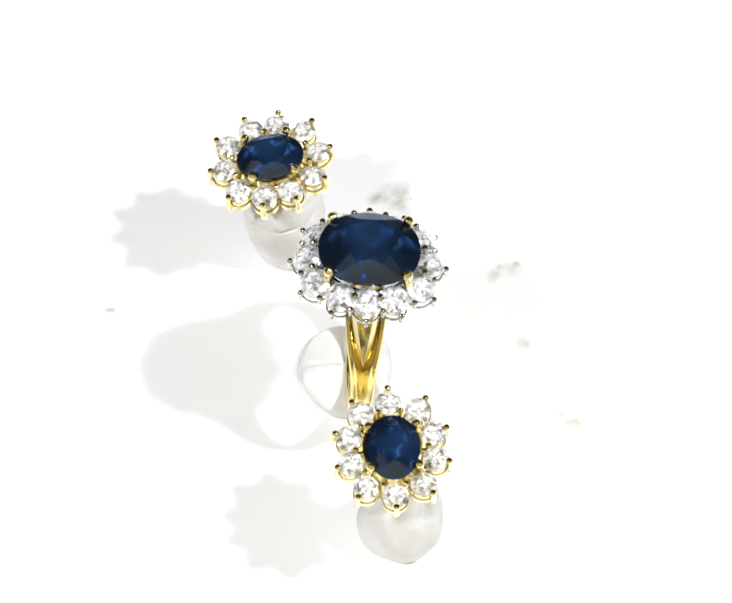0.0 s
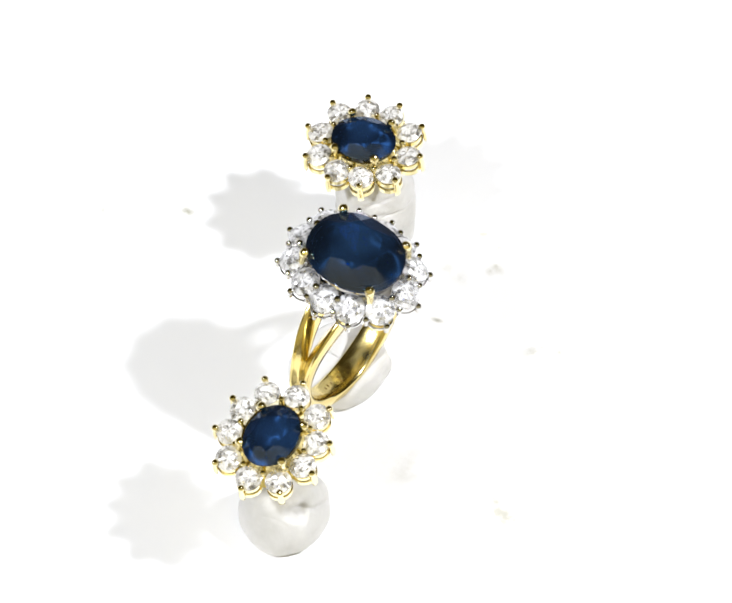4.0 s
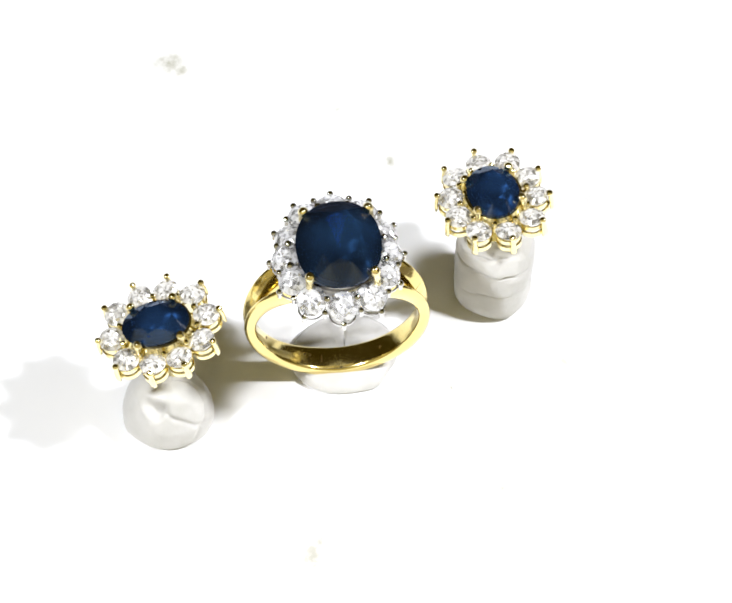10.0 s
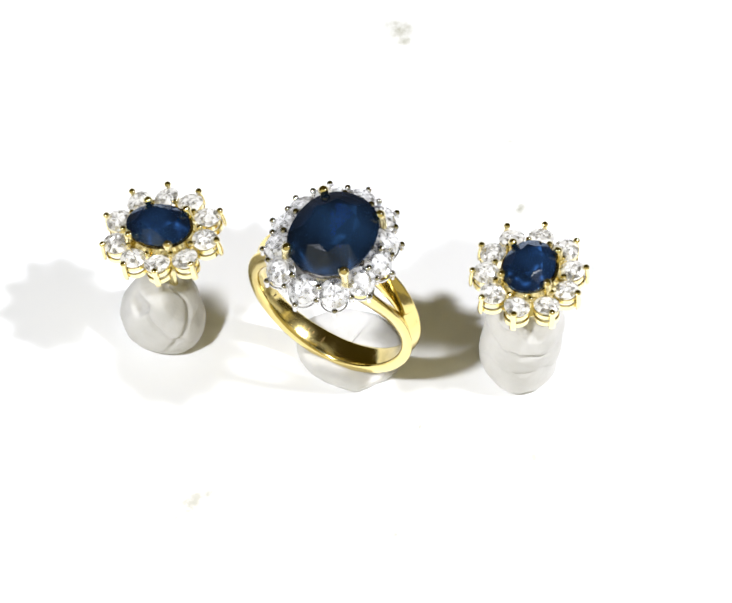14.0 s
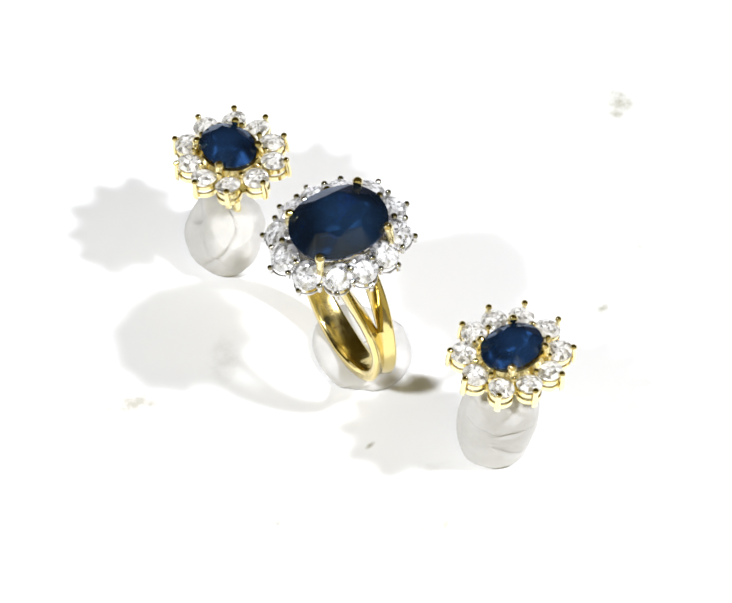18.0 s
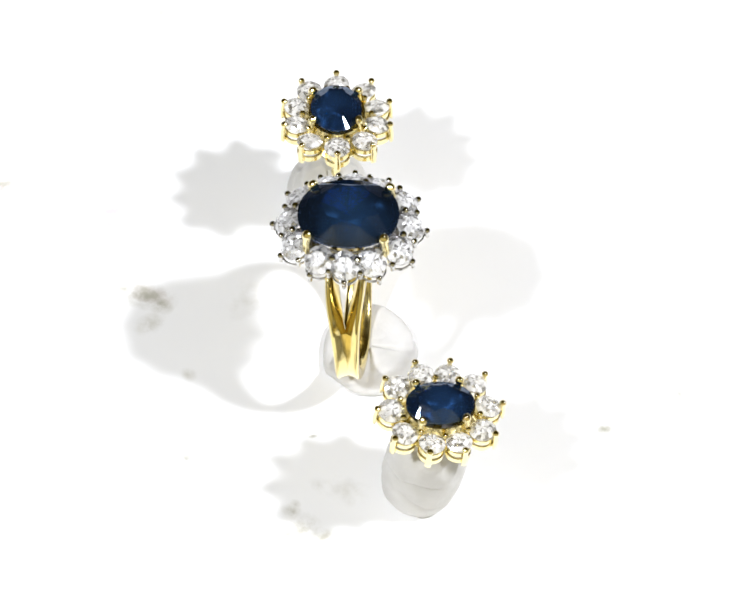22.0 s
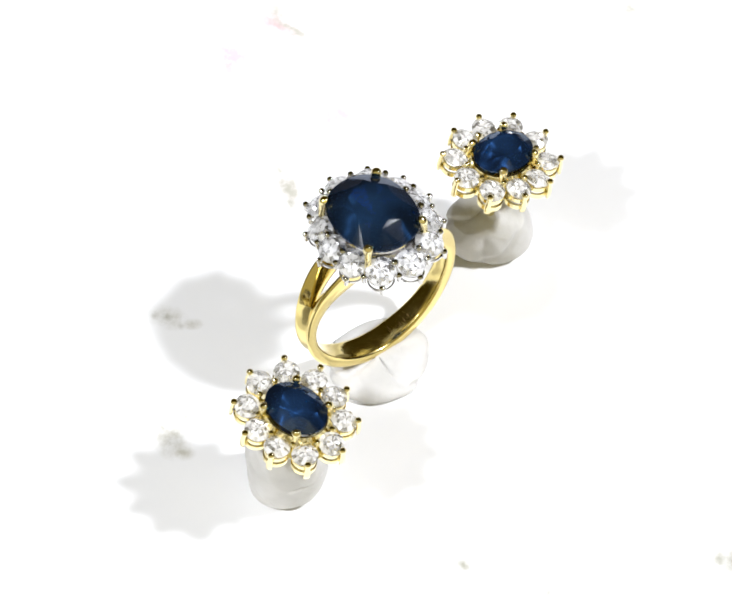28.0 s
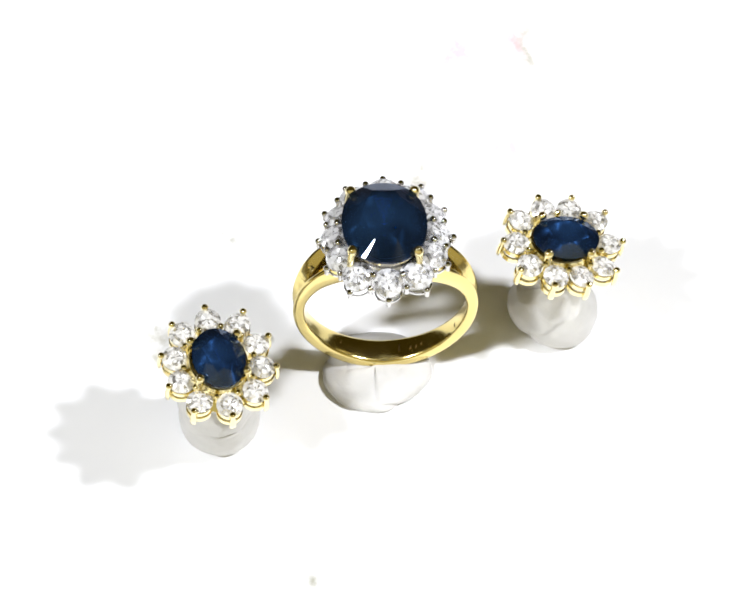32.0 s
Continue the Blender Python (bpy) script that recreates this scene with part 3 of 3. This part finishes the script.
def sapphire_earring(o, n, l, meshes, label, halo, lean):
    head = frame_of(o, n, l)
    base = Matrix.Translation((head.translation.x, head.translation.y, 0))
    h = base.inverted() @ head
    ear = tagged(new("sapphire_earring"), label, "earring", "pair of earrings")
    part("sapphire", meshes["sapphire"], ear, h @ at(0, 0, -0.55), "dark blue oval sapphire")
    for x in (2.12, -2.05):
        for y in (2.2, -2.32):
            part("claw", meshes["claw"], ear, h @ at(x, y, -0.1, Matrix.Rotation(math.atan2(y, x), 4, "Z")))
    part("basket", meshes["basket"], ear, h @ at(*halo))
    part("post", meshes["post"], ear, h)
    h = h @ at(*halo) @ pose(0, 0, 0, *lean)
    for k in range(10):
        d = 36 * k
        c, s = math.cos(radians(d)), math.sin(radians(d))
        turn = Matrix.Rotation(radians(d), 4, "Z")
        r = by_angle([(0, 6.12), (36, 6.05), (72, 5.62), (90, 5.5)], d)
        place = h @ at((r - 1.46) * c, (r - 1.46) * s, -1.42, turn)
        part("diamond", meshes["diamond"], ear, place @ pose(0, 0, 0, 0, 8, 23 * k), "round white diamond")
        part("petal_rail", meshes["rail_high"], ear, place)
        part("petal_rail", meshes["rail_low"], ear, place)
        part("petal_claw", meshes["petal_claw"], ear, h @ at(r * c, r * s, -1.17, turn))
        p = radians(d + 18)
        part("grain", meshes["grain"], ear, h @ at(3.88 * math.cos(p), 3.42 * math.sin(p), -1.1))
    return ear, base


# ---- the putty ----
def putty_lump(x, y, rows, lean, seed, folds, label, turn=0.0, crumple=0.0, presses=(), outline=(), pits=()):
    """A hand-pressed lump: (z, rx, ry) rows, leaning by lean over its height, with pressed folds.
    presses: flats left by fingers (degrees round, degrees up, distance from the middle); outline: how far it spreads, by degrees;
    pits: hollows (degrees round, height, radius, depth)."""
    n, steps, top = 120, 132, rows[-1][0]
    wide = max(q[1] for q in rows)
    verts, faces = [], []
    for k in range(steps + 1):
        u = k / steps * (len(rows) - 1)
        z = curve_at([(i, q[0]) for i, q in enumerate(rows)], u)
        rx = curve_at([(i, q[1]) for i, q in enumerate(rows)], u)
        ry = curve_at([(i, q[2]) for i, q in enumerate(rows)], u)
        for i in range(n):
            p = 2 * math.pi * i / n
            wider = curve_at(outline, math.degrees(p)) if outline else 1.0
            v = Vector((rx * wider * math.cos(p), ry * wider * math.sin(p), z))
            for az, up, far in presses:
                n_ = Vector((math.cos(radians(az)) * math.cos(radians(up)), math.sin(radians(az)) * math.cos(radians(up)), math.sin(radians(up))))
                over = (v - Vector((0, 0, 0.45 * top))).dot(n_) - far
                if over > 0:
                    v = v - n_ * over * 0.62
            out = Vector((v.x, v.y, max(0.0, z - 0.45 * top) * wide / top * 1.4)).normalized()
            d = noise.noise(v * 0.22 + Vector((seed, 0, 0))) * 0.3 + noise.noise(v * 0.6 + Vector((0, seed, 0))) * 0.1
            d -= crumple * (1 - abs(noise.noise(v * 0.3 + Vector((0, 0, seed))))) ** 8
            d -= crumple * 0.6 * (1 - abs(noise.noise(v * 0.17 + Vector((seed, seed, 0))))) ** 14
            d *= min(1.0, top / 5)
            for fp, fz, slope, width, deep in folds:
                da = (math.degrees(p) - fp + 180) % 360 - 180
                if abs(da) < 70:
                    off = z - fz - slope * da / 30 - 0.5 * noise.noise(Vector((da / 22, fz, seed)))
                    d -= deep * (math.exp(-(off / width) ** 2) + 0.35 * math.exp(-((off + 2 * width) / (3 * width)) ** 2)) * (1 - (da / 70) ** 2) ** 2
            for az, pz, pr, deep in pits:
                da = (math.degrees(p) - az + 180) % 360 - 180
                near = math.hypot(0.7 * radians(da) * max(1.5, math.hypot(v.x, v.y)), z - pz) / pr + 0.7 * noise.noise(v * 0.55)
                d -= deep * math.exp(-abs(near) ** 3)
            w = v + out * d + Vector((lean[0], lean[1], 0)) * (z / top)
            verts.append((w.x, w.y, max(w.z, 0.0)))
    for k in range(steps):
        for i in range(n):
            j = (i + 1) % n
            faces.append((k * n + i, k * n + j, (k + 1) * n + j, (k + 1) * n + i))
    faces.append(tuple(range(n)))
    faces.append(tuple(range(steps * n, (steps + 1) * n)))
    ob = new("putty_lump", shape("putty_lump", verts, faces, PUTTY, True))
    tagged(ob, label, "putty", "putty stands")
    return ob, at(x, y, 0, Matrix.Rotation(radians(turn), 4, "Z"))


ring, RING_BASE = sapphire_ring()
MESHES = earring_meshes()
MESHES["rail_high"], MESHES["rail_low"] = petal_rail("petal_rail", -0.34, 1.0, 0.18, 0.45, GOLD), petal_rail("petal_rail", -1.12, 1.02, 0.24, 0.5, GOLD)
MESHES["petal_claw"] = outer_claw()
earring_a, EAR_A = sapphire_earring((16.17, -3.27, 15.64), (-0.018, 0.095, 0.995), (0.533, 0.843, -0.071), MESHES,
                                    "gold flower earring with blue sapphire and ten diamonds", (0.07, -0.04, 0), (2.0, 1.6))
earring_b, EAR_B = sapphire_earring((-17.0, 11.18, 15.89), (-0.114, 0.101, 0.988), (0.770, -0.620, 0.152), MESHES,
                                    "gold flower earring tilted on its putty, sapphire and diamonds", (0.16, 0.07, 0.05), (0, -2.0))
putty_a, PUT_A = putty_lump(15.13, -4.55, [(0, 2.7, 2.7), (0.5, 3.25, 3.25), (1.6, 3.65, 3.65), (3.6, 3.88, 3.88), (5.6, 3.88, 3.88), (7.5, 3.82, 3.82), (9.4, 3.4, 3.4), (10.6, 2.6, 2.6), (11.1, 0.5, 0.5)], (0.95, 0.5), 3.1,
                            [(228, 7.0, 0.0, 0.13, 0.3), (224, 4.3, 0.1, 0.12, 0.2), (200, 9.2, 0.2, 0.2, 0.25), (290, 6.6, -0.35, 0.12, 0.3), (312, 3.0, -1.4, 0.12, 0.16), (60, 5.5, 0.4, 0.2, 0.3), (140, 7.1, 0.2, 0.2, 0.3)],
                            "tall barrel of pale grey putty under an earring", 0.0, 0.05,
                            [(20, 15, 3.65), (95, 10, 3.65), (275, 45, 5.3), (345, 50, 5.4)],
                            [(0, 1.0), (40, 0.99), (100, 1.0), (155, 1.04), (205, 1.0), (245, 1.07), (290, 1.05), (335, 1.04), (360, 1.0)])
putty_b, PUT_B = putty_lump(-17.42, 9.97, [(0, 3.3, 3.3), (0.4, 3.75, 3.75), (1.3, 4.15, 4.15), (2.6, 4.25, 4.25), (3.8, 3.98, 3.98), (5.3, 3.3, 3.3), (6.5, 2.2, 2.2), (6.95, 0.6, 0.6)], (0.45, 0.0), 7.7,
                            [(300, 5.0, 2.6, 0.4, 0.3), (245, 4.4, -1.2, 0.3, 0.3), (40, 3.6, 1.6, 0.5, 0.3)], "rounded lump of pale grey putty under an earring", 0.0, 0.08,
                            [(270, 30, 4.25), (325, 25, 4.0), (10, 35, 3.9), (80, 28, 4.2), (150, 30, 4.0), (320, 58, 3.3), (45, 60, 3.3)],
                            [(0, 0.92), (37, 1.03), (75, 1.09), (115, 1.05), (146, 1.03), (171, 0.98), (195, 0.97), (229, 0.93), (260, 1.04), (293, 1.12), (314, 1.08), (335, 1.0), (360, 0.92)],
                            [(201, 5.6, 0.75, 0.9)])
putty_c, PUT_C = putty_lump(-0.25, 1.65, [(0, 4.5, 4.5), (0.3, 4.98, 4.98), (0.8, 4.9, 4.9), (1.2, 4.4, 4.4), (1.45, 3.0, 3.0), (1.55, 1.5, 1.5), (1.57, 0.3, 0.3)], (0, 0), 11.3,
                            [(300, 1.0, 0.8, 0.35, 0.3), (60, 1.0, -0.9, 0.3, 0.3)], "flattened lump of pale putty holding the ring", 0.0, 0.22, (),
                            [(0, 1.03), (27, 0.98), (51, 1.0), (75, 0.97), (100, 1.0), (130, 1.12), (165, 1.07), (188, 0.99), (213, 0.92), (237, 0.92), (262, 1.0), (290, 1.02), (320, 1.06), (350, 1.05), (360, 1.03)])

# ---- the turning table carries everything round ----
TURN = 8.3225


# small unevenness of its turning: seconds, degrees
UNEVEN = [(0, -0.08), (2, 0.12), (8, 0.21), (12, 0.0), (16, -0.09), (21, -0.23), (23.5, -0.2), (25.5, 0.03), (28, 0.1), (32, -0.04)]


def motions():
    def turned(base):
        rows = []
        for k in range(33):
            rows.append((float(k), Matrix.Rotation(radians(curve_at(UNEVEN, k) - TURN * (k - 16)), 4, "Z") @ base))
        return rows

    for thing, base in ((turntable, Matrix.Identity(4)), (ring, RING_BASE), (earring_a, EAR_A), (earring_b, EAR_B),
                        (putty_a, PUT_A), (putty_b, PUT_B), (putty_c, PUT_C)):
        walk(thing, turned(base))


motions()
